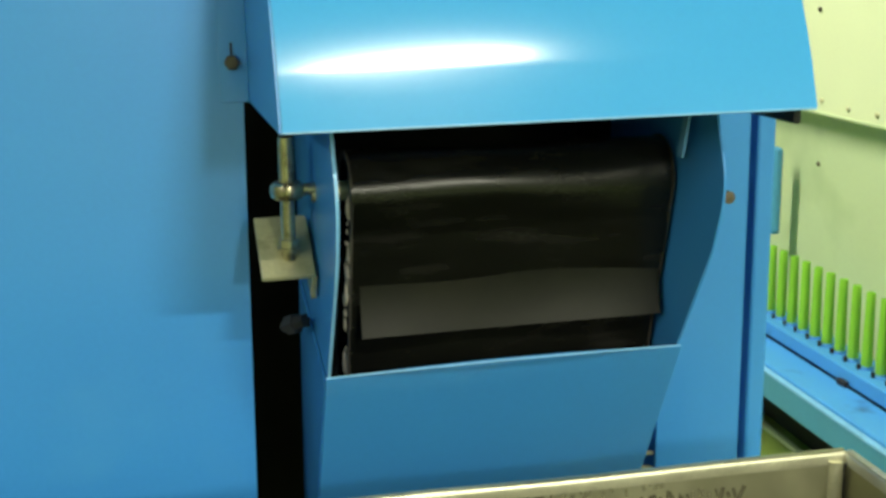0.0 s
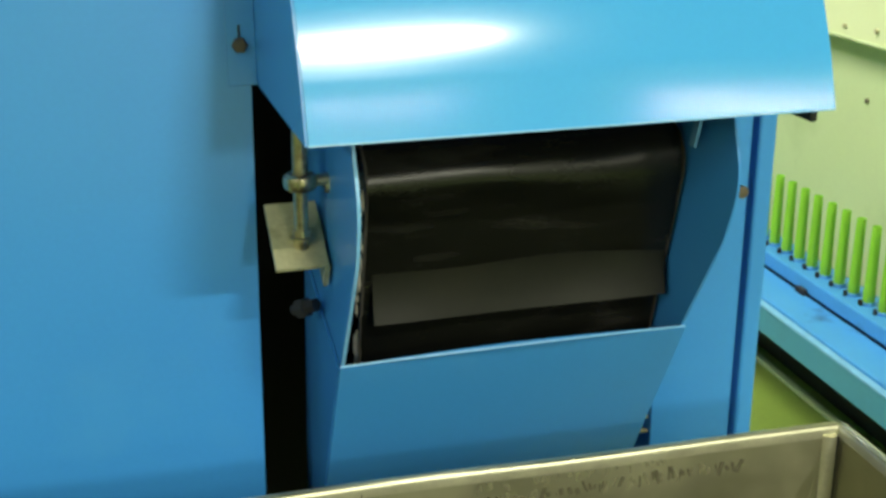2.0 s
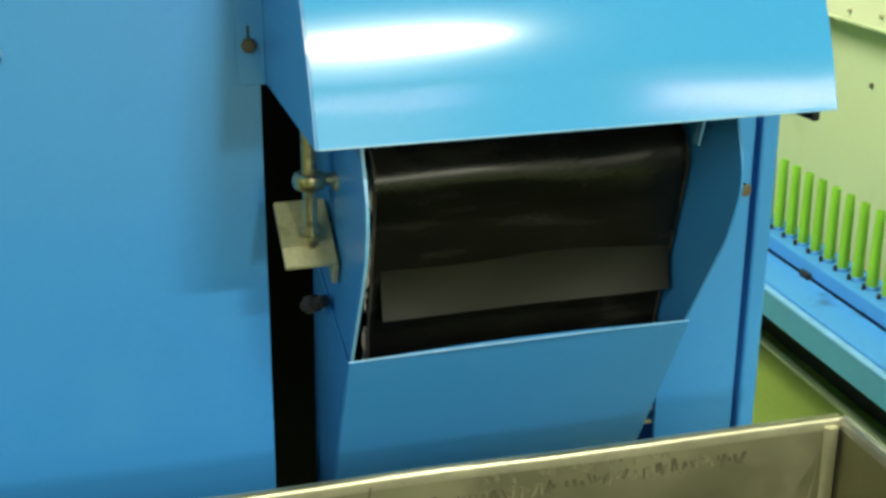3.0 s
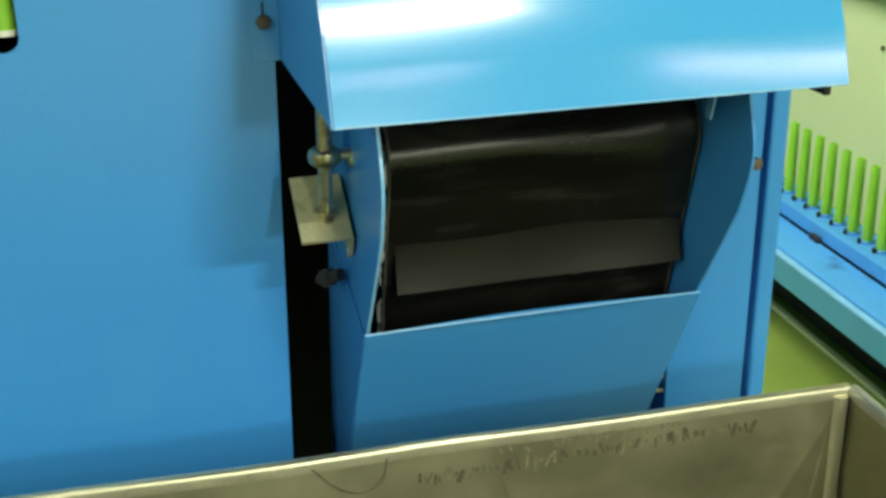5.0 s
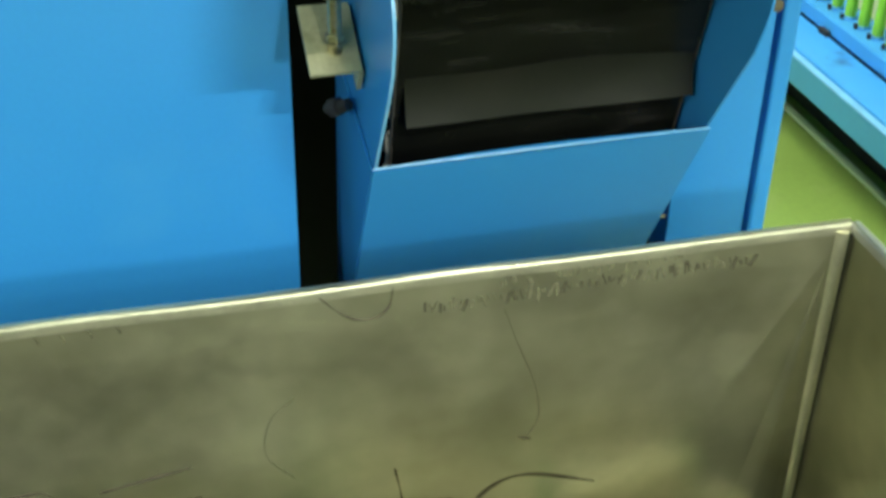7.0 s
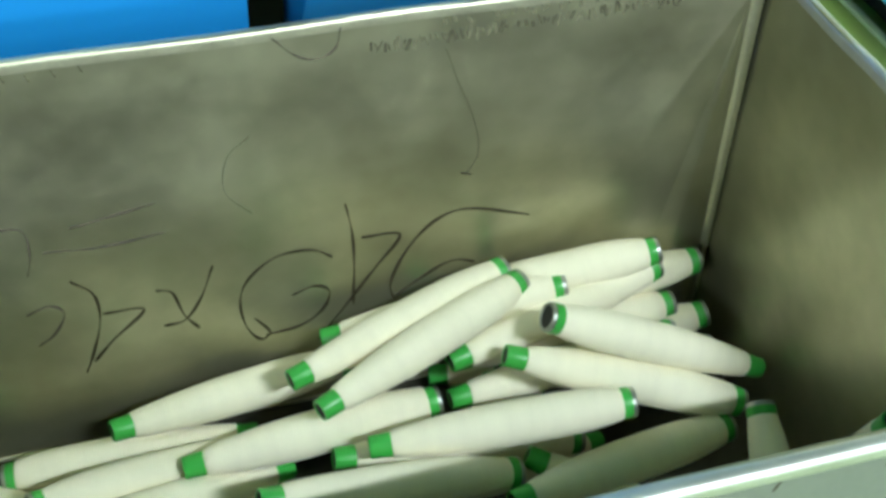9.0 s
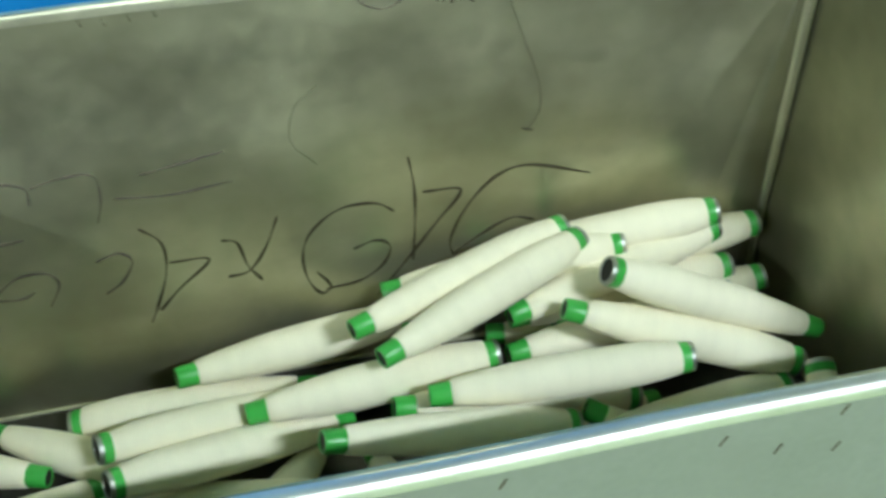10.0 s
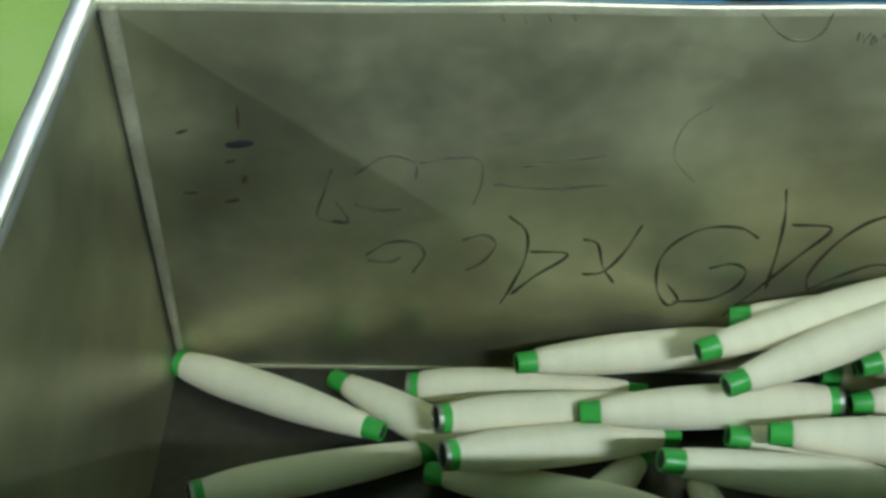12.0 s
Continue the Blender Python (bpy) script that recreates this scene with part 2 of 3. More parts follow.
LEAN = 0.018


def slotted_panel(u0, u1, z0, z1, su, sw, sz0, sz1, v0, v1):
    """A plate with an upright round-ended slot through it."""
    bm = bmesh.new()
    r = sw / 2
    loop = [(su + r * math.cos(math.pi + math.pi * i / 12), sz0 + r + r * math.sin(math.pi + math.pi * i / 12)) for i in range(13)]
    loop += [(su + r * math.cos(math.pi * i / 12), sz1 - r + r * math.sin(math.pi * i / 12)) for i in range(13)]
    n = len(loop)
    front = [bm.verts.new((u, v0, z)) for u, z in loop]
    back = [bm.verts.new((u, v1, z)) for u, z in loop]
    for i in range(n):
        bm.faces.new((front[i], front[(i + 1) % n], back[(i + 1) % n], back[i]))
    ua, ub, za, zb = su - 0.03, su + 0.03, sz0 - 0.02, sz1 + 0.02
    for ring, v in ((front, v0), (back, v1)):
        bl, br, tr, tl = [bm.verts.new((u, v, z)) for u, z in ((ua, za), (ub, za), (ub, zb), (ua, zb))]
        low, high = ring[:13], ring[13:]
        bm.faces.new([bl] + low[:7])
        bm.faces.new([bl, low[6], br])
        bm.faces.new(low[6:] + [br])
        bm.faces.new([br, low[12], high[0], tr])
        bm.faces.new([tr] + high[:7])
        bm.faces.new([tr, high[6], tl])
        bm.faces.new(high[6:] + [tl])
        bm.faces.new([tl, high[12], low[0], bl])
        corners = [bm.verts.new((u, v, z)) for u, z in ((u0, z0), (u1 + LEAN * (z0 - 1.05), z0), (u1 + LEAN * (z1 - 1.05), z1), (u0, z1))]
        inner = [bl, br, tr, tl]
        for i in range(4):
            j = (i + 1) % 4
            bm.faces.new((corners[i], corners[j], inner[j], inner[i]))
    border = [e for e in bm.edges if len(e.link_faces) == 1]
    bmesh.ops.bridge_loops(bm, edges=border)
    bmesh.ops.recalc_face_normals(bm, faces=bm.faces)
    return bm


machine = tagged(new("winding_machine"), "large blue painted steel textile machine cabinet with open chute bay", "machine")
machine.matrix_basis = MACHINE
part("front_panel", slotted_panel(-0.424, 0.0, 0.05, 1.9, -0.1725, 0.0205, 1.0665, 1.145, 0.0, 0.0022), BLUE, machine, "flat blue panel with a small round-ended slot")
bm = box((-0.0022, 0.0022, 0.05), (0.0, 0.03, 1.9), 0.0006)
for vert in bm.verts:
    vert.co.x += LEAN * (vert.co.z - 1.05)
part("bay_edge", bm, BLUE, machine)
part("side_panel", box((0.307, 0.0, 0.05), (0.3775, 0.0024, 1.9), 0.0008), BLUE, machine)
part("bay_edge", box((0.307, 0.0024, 0.05), (0.3092, 0.03, 1.9)), BLUE, machine)
part("groove", box((0.3760, 0.021, 0.05), (0.3870, 0.0235, 1.9)), BLUE, machine)
part("groove_side", box((0.3750, 0.0024, 0.05), (0.3775, 0.021, 1.9)), BLUE, machine)
part("corner_post", box((0.3835, -0.001, 0.05), (0.3985, 0.60, 1.9), 0.0025), BLUE, machine)
part("top_panel", box((-0.424, 0.0022, 1.9), (0.4, 0.60, 1.93), 0.003), BLUE, machine)
part("rear_panel", box((-0.424, 0.58, 0.05), (0.388, 0.60, 1.9)), BLUE, machine)
part("end_panel", box((-0.426, 0.0, 0.05), (-0.424, 0.60, 1.9)), BLUE, machine)
part("upper_bay_panel", box((0.0, 0.004, 1.12), (0.307, 0.0064, 1.9)), BLUE, machine)
# black sheets round the bay: its shade is put into their colour
part("bay_lining", box((-0.03, 0.34, 0.05), (0.36, 0.345, 1.9)), DARK, machine, "black sheet that paints the shade inside the machine bay")
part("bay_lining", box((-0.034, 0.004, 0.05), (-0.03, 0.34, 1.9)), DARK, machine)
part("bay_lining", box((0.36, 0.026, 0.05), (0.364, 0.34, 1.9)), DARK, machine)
part("plinth", box((-0.40, 0.04, 0.0), (0.37, 0.55, 0.05)), DARK, machine)
# the tube that shows in the slot
spindle_tube = tagged(new("bobbin_tube"), "lime green plastic tube with a pale end ring, inside the slot", "tube")
spindle_tube.matrix_basis = MACHINE @ pose(-0.1725, 0.026, 1.0745)
part("tube_wall", lathe([(0.0125, 0.004), (0.0122, 0.10)], 24), LIME, spindle_tube, smooth=True)
part("end_ring", lathe([(0.0115, 0.0), (0.0131, 0.0), (0.0131, 0.004), (0.0115, 0.004)], 24), WHITE, spindle_tube, "pale ring")

# hood
hood = tagged(new("hood"), "glossy bent blue sheet-metal hood over the chute", "hood")
hood.matrix_basis = MACHINE
HOOD_L, HOOD_R = 0.0056, 0.3235
hood_line = [(-0.1835, 1.0512), (-0.1782, 1.0675), (-0.1735, 1.0815), (-0.1722, 1.0850), (-0.166, 1.1000), (-0.158, 1.1175), (-0.147, 1.138), (-0.131, 1.160),
             (-0.110, 1.181), (-0.083, 1.200), (-0.050, 1.215), (-0.012, 1.225), (-0.001, 1.227)]
part("hood_sheet", sheet([(v, z) for v, z in hood_line], HOOD_L, HOOD_R, 0.0016, 24,
                         lambda s, w: 0.0012 * math.sin(7 * s + 3 * w) * w * (1 - w)), BLUE_HOOD, hood, "glossy blue curved sheet", True, 60)
end_outline = [(v + 0.0012, z) for v, z in hood_line] + [(-0.001, 1.0495)]
part("end_plate", prism(end_outline, HOOD_L - 0.0016, HOOD_L - 0.0001), BLUE, hood)
part("end_plate", prism(end_outline, HOOD_R - 0.0030, HOOD_R - 0.0014), BLUE, hood)
# solid black strip in place of the shade inside the right end plate
part("edge_strip", box((0.3170, -0.168, 1.0405), (0.3222, -0.012, 1.0500), 0.0015), DARK, hood, "black strip standing for the shade below the end plate")
tab = part("fixing_tab", box((-0.0152, -0.0018, 1.0495), (HOOD_L - 0.0016, -0.0002, 1.21), 0.0005), BLUE, hood, "flat blue fixing flange with a vertical slot")
part("tab_slot", box((-0.0074, -0.0021, 1.0776), (-0.0058, -0.0017, 1.0895)), DARK, tab)
bolt = part("bolt", lathe([(0.0032, -0.002), (0.0052, -0.001), (0.0054, 0.0022), (0.0040, 0.0040), (0.0, 0.0042)], 6), BOLT, hood, "grimy hexagonal bolt head")
bolt.matrix_basis = pose(-0.0066, -0.0022, 1.0764, 90)
part("front_hem", sheet([(-0.1835, 1.0512), (-0.1832, 1.0522)], HOOD_L, HOOD_R, 0.0021), EDGE, hood, "worn pale lower edge")

# chute
chute = tagged(new("discharge_chute"), "open blue sheet-metal discharge chute below the hood", "chute")
chute.matrix_basis = MACHINE
bulge = [(-0.120, 1.100), (-0.1400, 1.040), (-0.1500, 1.014), (-0.1515, 0.998), (-0.1480, 0.982), (-0.1385, 0.958), (-0.0895, 0.8795)]
side_outline = smooth_line(bulge[:6], 4) + [Vector(bulge[6]), Vector((-0.015, 0.7400)), Vector((0.040, 0.640)), Vector((0.072, 0.640)), Vector((0.040, 0.950)), Vector((0.040, 1.100))]
for u0 in (CHUTE_L, CHUTE_R - 0.0016):
    plate = part("side_plate", prism([tuple(p) for p in side_outline], u0, u0 + 0.0016), BLUE, chute)
    if u0 == CHUTE_L:
        part("plate_edge", sheet([tuple(p) for p in smooth_line(bulge, 4)], u0 - 0.0002, u0 + 0.0018, 0.0008), EDGE, plate, "bare pale front edge")
def lip_wave(s, w):
    return -0.0034 * math.sin(math.pi * s) * (1 - w)
front_line = [(-0.0900, 0.8790), (-0.0780, 0.8570), (-0.055, 0.8155), (-0.0150, 0.7420), (0.040, 0.640)]
panel = part("front_plate", sheet(front_line, CHUTE_L - 0.0012, CHUTE_R + 0.0012, 0.0015, 12, lip_wave), BLUE, chute, "sloping blue plate with a straight top lip", True, 40)
part("top_lip", sheet([(-0.0912, 0.8788), (-0.0905, 0.8797)], CHUTE_L - 0.0012, CHUTE_R + 0.0012, 0.0012, 12, lambda s, w: -0.0034 * math.sin(math.pi * s)), EDGE, panel, "thin bare metal edge")
part("side_flange", prism([(-0.0885, 0.8770), (0.030, 0.9150), (0.070, 0.640), (0.038, 0.640), (-0.015, 0.7410)], CHUTE_L - 0.0022, CHUTE_L - 0.0006), BLUE, panel)
for z, v in ((0.770, -0.02), (0.757, -0.012)):
    part("stay_rod", rod_into(bmesh.new(), (CHUTE_R - 0.004, v, z), (0.306, 0.006, z - 0.012), 0.0018), ZINC, chute, "thin bright stay rod")
stud = part("side_bolt", lathe([(0.0035, -0.003), (0.0042, 0.0), (0.0042, 0.003), (0.0, 0.0036)], 8), BOLT, chute)
stud.matrix_basis = pose(CHUTE_R + 0.003, -0.1475, 0.9937, 90)
part("inner_strip", prism([(-0.118, 1.047), (-0.110, 1.047), (-0.099, 1.013), (-0.107, 1.013)], CHUTE_R - 0.010, CHUTE_R - 0.0085), EDGE, chute, "narrow pale blue strip")

# conveyor inside the chute
CV, CZ, CR = -0.0620, 0.9960, 0.0220
DV, DZ = 0.280, -0.960
NV, NZ = -0.960, -0.280
conveyor = tagged(new("belt_conveyor"), "black rubber conveyor belt with cross cleats over a roller", "conveyor")
conveyor.matrix_basis = MACHINE
BL, BR = 0.0575, 0.2755
run = 0.20
loop_pts = []
for i in range(15):
    a = math.atan2(NZ, NV) - math.pi * i / 14
    loop_pts.append((CV + CR * math.cos(a), CZ + CR * math.sin(a)))
front_run = [(CV + CR * NV + DV * run * (1 - k / 12), CZ + CR * NZ + DZ * run * (1 - k / 12)) for k in range(12)]
back_run = [(CV - CR * NV + DV * run * k / 12, CZ - CR * NZ + DZ * run * k / 12) for k in range(1, 13)]
belt_line = front_run + loop_pts + back_run


def belt_wave(s, w):
    return 0.0016 * math.sin(5.0 * s + 22 * w) * math.sin(math.pi * s) + 0.0008 * math.sin(31 * w + 3 * s)


belt = part("belt", sheet(belt_line, BL, BR, -0.004, 16, belt_wave), RUBBER, conveyor, "worn black rubber belt", True, 50)
for edge in (BL - 0.0008, BR - 0.0007):
    bm = sheet(belt_line, edge, edge + 0.0015, -0.0046, 1)
    part("belt_edge", bm, WORN, belt, "worn grey fabric edge")
# loose fabric clumps along the worn edge
rnd = random.Random(4)
bm = bmesh.new()
for i in range(90):
    k = rnd.random() * 0.20
    pos = (BL + rnd.uniform(-0.003, 0.001), CV + CR * NV + DV * k + rnd.uniform(-0.002, 0.001), CZ + CR * NZ + DZ * k)
    bmesh.ops.create_icosphere(bm, subdivisions=1, radius=rnd.choice((0.0009, 0.0011, 0.0014, 0.0026)), matrix=Matrix.Translation(pos) @ Matrix.Diagonal((0.7, 0.6, rnd.uniform(1.2, 4.0), 1)))
tagged(part("lint", bm, FRAY, conveyor, "grey lint and frayed threads"), kind="stuff")
part("roller", rod_into(bmesh.new(), (BL + 0.004, CV, CZ), (BR - 0.004, CV, CZ), CR - 0.005, 32), BOLT, conveyor, smooth=True)
part("shaft", rod_into(bmesh.new(), (CHUTE_L - 0.002, CV, CZ), (0.2795, CV, CZ), 0.0065, 16), ZINC, conveyor, smooth=True)


def cleat(along, length=0.056):
    """A rubber flap across the belt that bulges out, droops and ends in a free lower edge."""
    line = []
    for k in range(11):
        w = k / 10
        off = CR - 0.0030 + 0.0170 * w ** 2.0
        line.append((CV + off * NV + DV * (along + length * w), CZ + off * NZ + DZ * (along + length * w)))
    return part("cleat", sheet(line, BL + 0.0060, BR - 0.001, 0.0032, 18, lambda s, w: 0.0018 * math.sin(8 * s + 1) * w), FLAP, conveyor, "dusty grey drooping rubber cross flap", True, 70)


cleat(0.036)

# belt tensioner beside the chute
tensioner = tagged(new("belt_tensioner"), "zinc-plated tension bracket with threaded rod and eye", "bracket")
tensioner.matrix_basis = MACHINE
(e0v, e0z), (e1v, e1z) = (-0.030, 0.973), (-0.0733, 0.9423)
dv, dz = (e1v - e0v), (e1z - e0z)
ln = math.hypot(dv, dz)
nv, nz = dz / ln, -dv / ln
plate_line = [(e0v, e0z), (e1v, e1z)]
part("bracket_plate", sheet(plate_line, 0.0002, 0.0340, 0.0030), ZINC, tensioner, "flat zinc-plated angle plate")
part("bracket_flange", prism([(e0v, e0z), (e1v, e1z), (e1v - nv * 0.018, e1z - nz * 0.018 - 0.002), (e0v - nv * 0.018, e0z - nz * 0.018)], 0.0322, 0.0355), ZINC, tensioner)
ROD_U, RB, RT = 0.0195, (-0.0590, 0.9400), (-0.0690, 1.0420)
rod_at = lambda z: (ROD_U, RB[0] + (RT[0] - RB[0]) * (z - RB[1]) / (RT[1] - RB[1]), z)
bm = rod_into(bmesh.new(), rod_at(0.945), rod_at(1.034), 0.0047, 16)
thread = part("threaded_rod", bm, ROD, tensioner, smooth=True)
bm = bmesh.new()
for i in range(26):
    z = 1.000 + i * 0.00125
    rod_into(bm, rod_at(z), rod_at(z + 0.0006), 0.0051, 12)
part("thread", bm, ROD, thread)
for z, r, h in ((0.9600, 0.0085, 0.0012), (0.9612, 0.0066, 0.0055)):
    bm = bmesh.new()
    a, b = Vector(rod_at(z)), Vector(rod_at(z + h))
    bmesh.ops.create_cone(bm, cap_ends=True, segments=6, radius1=r, radius2=r, depth=(b - a).length, matrix=Matrix.Translation((a + b) / 2))
    bmesh.ops.bevel(bm, geom=list(bm.edges), offset=0.0006, segments=1, affect="EDGES")
    part("nut", bm, ROD, tensioner)
eye = Vector(rod_at(0.999))
bm = bmesh.new()
for i in range(20):
    for j in range(8):
        a, b = 2 * math.pi * i / 20, 2 * math.pi * j / 8
        bm.verts.new(eye + Vector(((0.0082 + 0.0030 * math.cos(b)) * math.cos(a), (0.0082 + 0.0030 * math.cos(b)) * math.sin(a), 0.0055 * math.sin(b))))
bm.verts.ensure_lookup_table()
for i in range(20):
    for j in range(8):
        bm.faces.new([bm.verts[x] for x in (i * 8 + j, ((i + 1) % 20) * 8 + j, ((i + 1) % 20) * 8 + (j + 1) % 8, i * 8 + (j + 1) % 8)])
bmesh.ops.recalc_face_normals(bm, faces=bm.faces)
part("eye", bm, ROD, tensioner, "round eye on the rod", True)
part("eye_shank", rod_into(bmesh.new(), eye + Vector((0.010, 0, 0)), (CHUTE_L, eye.y, eye.z), 0.0040, 16), ROD, tensioner, smooth=True)
low = lathe([(0.0, -0.009), (0.0040, -0.0085), (0.0040, -0.004), (0.0072, -0.0035), (0.0072, 0.0035), (0.0050, 0.004), (0.0050, 0.012)], 6)
lb = part("lower_bolt", low, DARK, tensioner, "near-black bolt")
lb.matrix_basis = pose(0.0225, -0.036, 0.9010, 40, 60)

# ---------- steel bin ----------
LX, WY, ZB, ZR = 0.888, 0.444, 0.390, 0.800
XR = 0.005
T = 0.002
steel_bin = tagged(new("steel_bin"), "scuffed stainless steel bin holding yarn cops, with marker scribbles", "bin")


def wall_mesh(a, b, z0, z1, thick, seed):
    """An upright, very slightly dented wall plate from a to b; thick is the outward offset."""
    bm = bmesh.new()
    nx, nz_ = 36, 16
    sides = []
    for off in (Vector((0, 0, 0)), Vector((*thick, 0))):
        rows = []
        for i in range(nx + 1):
            col = []
            for j in range(nz_ + 1):
                p = Vector((a[0] + (b[0] - a[0]) * i / nx, a[1] + (b[1] - a[1]) * i / nx, z0 + (z1 - z0) * j / nz_))
                s, w = i / nx, j / nz_
                dent = noise.noise(Vector((s * 5 + seed, w * 2.6, seed * 1.7))) * 0.0007 * math.sin(math.pi * s) ** 0.5 * math.sin(math.pi * w)
                col.append(bm.verts.new(p + off + Vector((*thick, 0)).normalized() * dent))
            rows.append(col)
        sides.append(rows)
    for rows in sides:
        for c, d in zip(rows, rows[1:]):
            for j in range(nz_):
                bm.faces.new((c[j], d[j], d[j + 1], c[j + 1]))
    r0, r1 = sides
    for i in range(nx):
        for j in (0, nz_):
            bm.faces.new((r0[i][j], r0[i + 1][j], r1[i + 1][j], r1[i][j]))
    for j in range(nz_):
        for i in (0, nx):
            bm.faces.new((r0[i][j], r0[i][j + 1], r1[i][j + 1], r1[i][j]))
    bmesh.ops.recalc_face_normals(bm, faces=bm.faces)
    return bm


far_wall = part("bin_wall", wall_mesh((-LX, 0), (XR, 0), ZB, ZR, (0, T), 1.3), STEEL, steel_bin, "scuffed steel wall with handwriting", True)
part("bin_wall", wall_mesh((-LX, -WY), (XR, -WY), ZB, ZR, (0, -T), 4.1), STEEL, steel_bin, "", True)
part("bin_wall", wall_mesh((XR, -WY), (XR, 0), ZB, ZR, (T, 0), 7.7), STEEL, steel_bin, "", True)
part("bin_wall", wall_mesh((-LX, -WY), (-LX, 0), ZB, ZR, (-T, 0), 9.2), STEEL, steel_bin, "", True)
part("bin_floor", box((-LX - T, -WY - T, ZB - 0.003), (XR + T, T, ZB)), GRIME_SHADE, steel_bin, "oily dirty steel bottom, darkened further for the shade in the bin")
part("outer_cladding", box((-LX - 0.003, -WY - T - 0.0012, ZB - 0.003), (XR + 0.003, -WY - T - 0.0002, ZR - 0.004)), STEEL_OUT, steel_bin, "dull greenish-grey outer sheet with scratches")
part("weld_bead", rod_into(bmesh.new(), (-LX + 0.004, -0.0008, ZB + 0.0008), (-0.004, -0.0008, ZB + 0.0008), 0.0022, 8), FAR_HEM, steel_bin, "bright weld bead along the bottom", True)


def hem(a, b, out, wide):
    """The folded rim along a wall, rounded on top."""
    a, b = Vector(a) - Vector((0, 0, 0.0025)), Vector(b) - Vector((0, 0, 0.0025))
    d, o = (b - a).normalized(), Vector(out)
    section = [(-0.0006, -0.007), (-0.0006, -0.001)] + [(wide / 2 - 0.0003 - (wide / 2 + 0.0003) * math.cos(t), 0.0002 + 0.0028 * math.sin(t)) for t in [math.pi * k / 6 for k in range(1, 6)]] + [(wide, -0.001), (wide, -0.006)]
    bm = bmesh.new()
    n = 24
    rows = []
    for i in range(n + 1):
        p = a + (b - a) * i / n
        wob = 0.0009 * math.sin(i * 0.9 + a.x * 7) * math.sin(math.pi * i / n)
        rows.append([bm.verts.new(p + o * s + Vector((0, 0, h + wob))) for s, h in section])
    for r, q in zip(rows, rows[1:]):
        for j in range(len(section)):
            k = (j + 1) % len(section)
            bm.faces.new((r[j], q[j], q[k], r[k]))
    bm.faces.new(rows[0])
    bm.faces.new(rows[-1][::-1])
    bmesh.ops.recalc_face_normals(bm, faces=bm.faces)
    return bm


for a, b, o in (((-LX, 0, ZR), (XR, 0, ZR), (0, 1, 0)), ((-LX, -WY, ZR), (XR, -WY, ZR), (0, -1, 0)), ((XR, -WY, ZR), (XR, 0, ZR), (1, 0, 0)), ((-LX, -WY, ZR), (-LX, 0, ZR), (-1, 0, 0))):
    part("rim_hem", hem(a, b, o, {(0, -1, 0): 0.0105, (-1, 0, 0): 0.018}.get(o, 0.0070)), FAR_HEM if o == (0, 1, 0) else HEM, steel_bin, "bright folded steel rim", True, 50)


def corner_seam(sx):
    """The folded lap in a far corner of the bin: a rounded strip with a shadowed gap beside it."""
    x = XR if sx < 0 else -LX
    bm = bmesh.new()
    sect = [(0.0020, -0.0002), (0.0030, -0.0042), (0.0068, -0.0052), (0.0100, -0.0038), (0.0120, -0.0006)]
    rows = []
    for i in range(13):
        z = ZB + 0.001 + (ZR - 0.008 - ZB) * i / 12
        grow = (0.55 + 0.55 * (i / 12) ** 0.7) * (1.0 if sx < 0 else 1.2)
        rows.append([bm.verts.new((x + sx * u * grow, w, z)) for u, w in sect])
    for a, b in zip(rows, rows[1:]):
        for j in range(len(sect) - 1):
            bm.faces.new((a[j], a[j + 1], b[j + 1], b[j]))
    for r in (rows[0], rows[-1]):
        bm.faces.new(r)
    bmesh.ops.recalc_face_normals(bm, faces=bm.faces)
    # the left lap gets a darker, duller steel than the right one
    return part("corner_seam", bm, FAR_HEM if sx < 0 else HEM_DULL, steel_bin, "folded corner lap", True, 60)


corner_seam(-1)
corner_seam(1)


def corner_crease():
    """The long triangular buckle beside the right corner: a ridge that dies out towards the rim."""
    bm = bmesh.new()
    rows = []
    for i in range(15):
        w = i / 14
        z = ZB + 0.002 + (0.755 - ZB) * w
        k = 1.0 - w
        line = [(-0.016 - 0.072 * k, 0.0002), (-0.016 - 0.056 * k, -0.0030 * k - 0.0005), (-0.016 - 0.044 * k, -0.0075 * k - 0.0006),
                (-0.016 - 0.038 * k, -0.0072 * k - 0.0006), (-0.016 - 0.016 * k, -0.0022 * k - 0.0004), (-0.016, 0.0002)]
        rows.append([bm.verts.new((x + XR, y, z)) for x, y in line])
    for a, b in zip(rows, rows[1:]):
        for j in range(5):
            bm.faces.new((a[j], a[j + 1], b[j + 1], b[j]))
    for r in (rows[0], rows[-1]):
        bm.faces.new(r)
    bmesh.ops.recalc_face_normals(bm, faces=bm.faces)
    return part("corner_buckle", bm, STEEL, steel_bin, "long buckle in the sheet beside the corner", True, 60)


corner_crease()
for x in (XR, -LX):
    side = -0.0024 if x == XR else 0.0009
    part("seam_gap", box((min(x, x + side), -0.0016, ZB + 0.001), (max(x, x + side), -0.0001, ZR - 0.009)), DARK, steel_bin, "dark gap beside the corner lap")
for lx in (-LX + 0.03, -0.03):
    for ly in (-WY + 0.03, -0.03):
        leg = part("leg", box((lx - 0.018, ly - 0.018, 0.075), (lx + 0.018, ly + 0.018, ZB - 0.003), 0.003), STEEL_OUT, steel_bin)
        wheel = part("castor", rod_into(bmesh.new(), (lx - 0.014, ly, 0.0375), (lx + 0.014, ly, 0.0375), 0.0375, 20), DARK, leg, "black castor wheel")

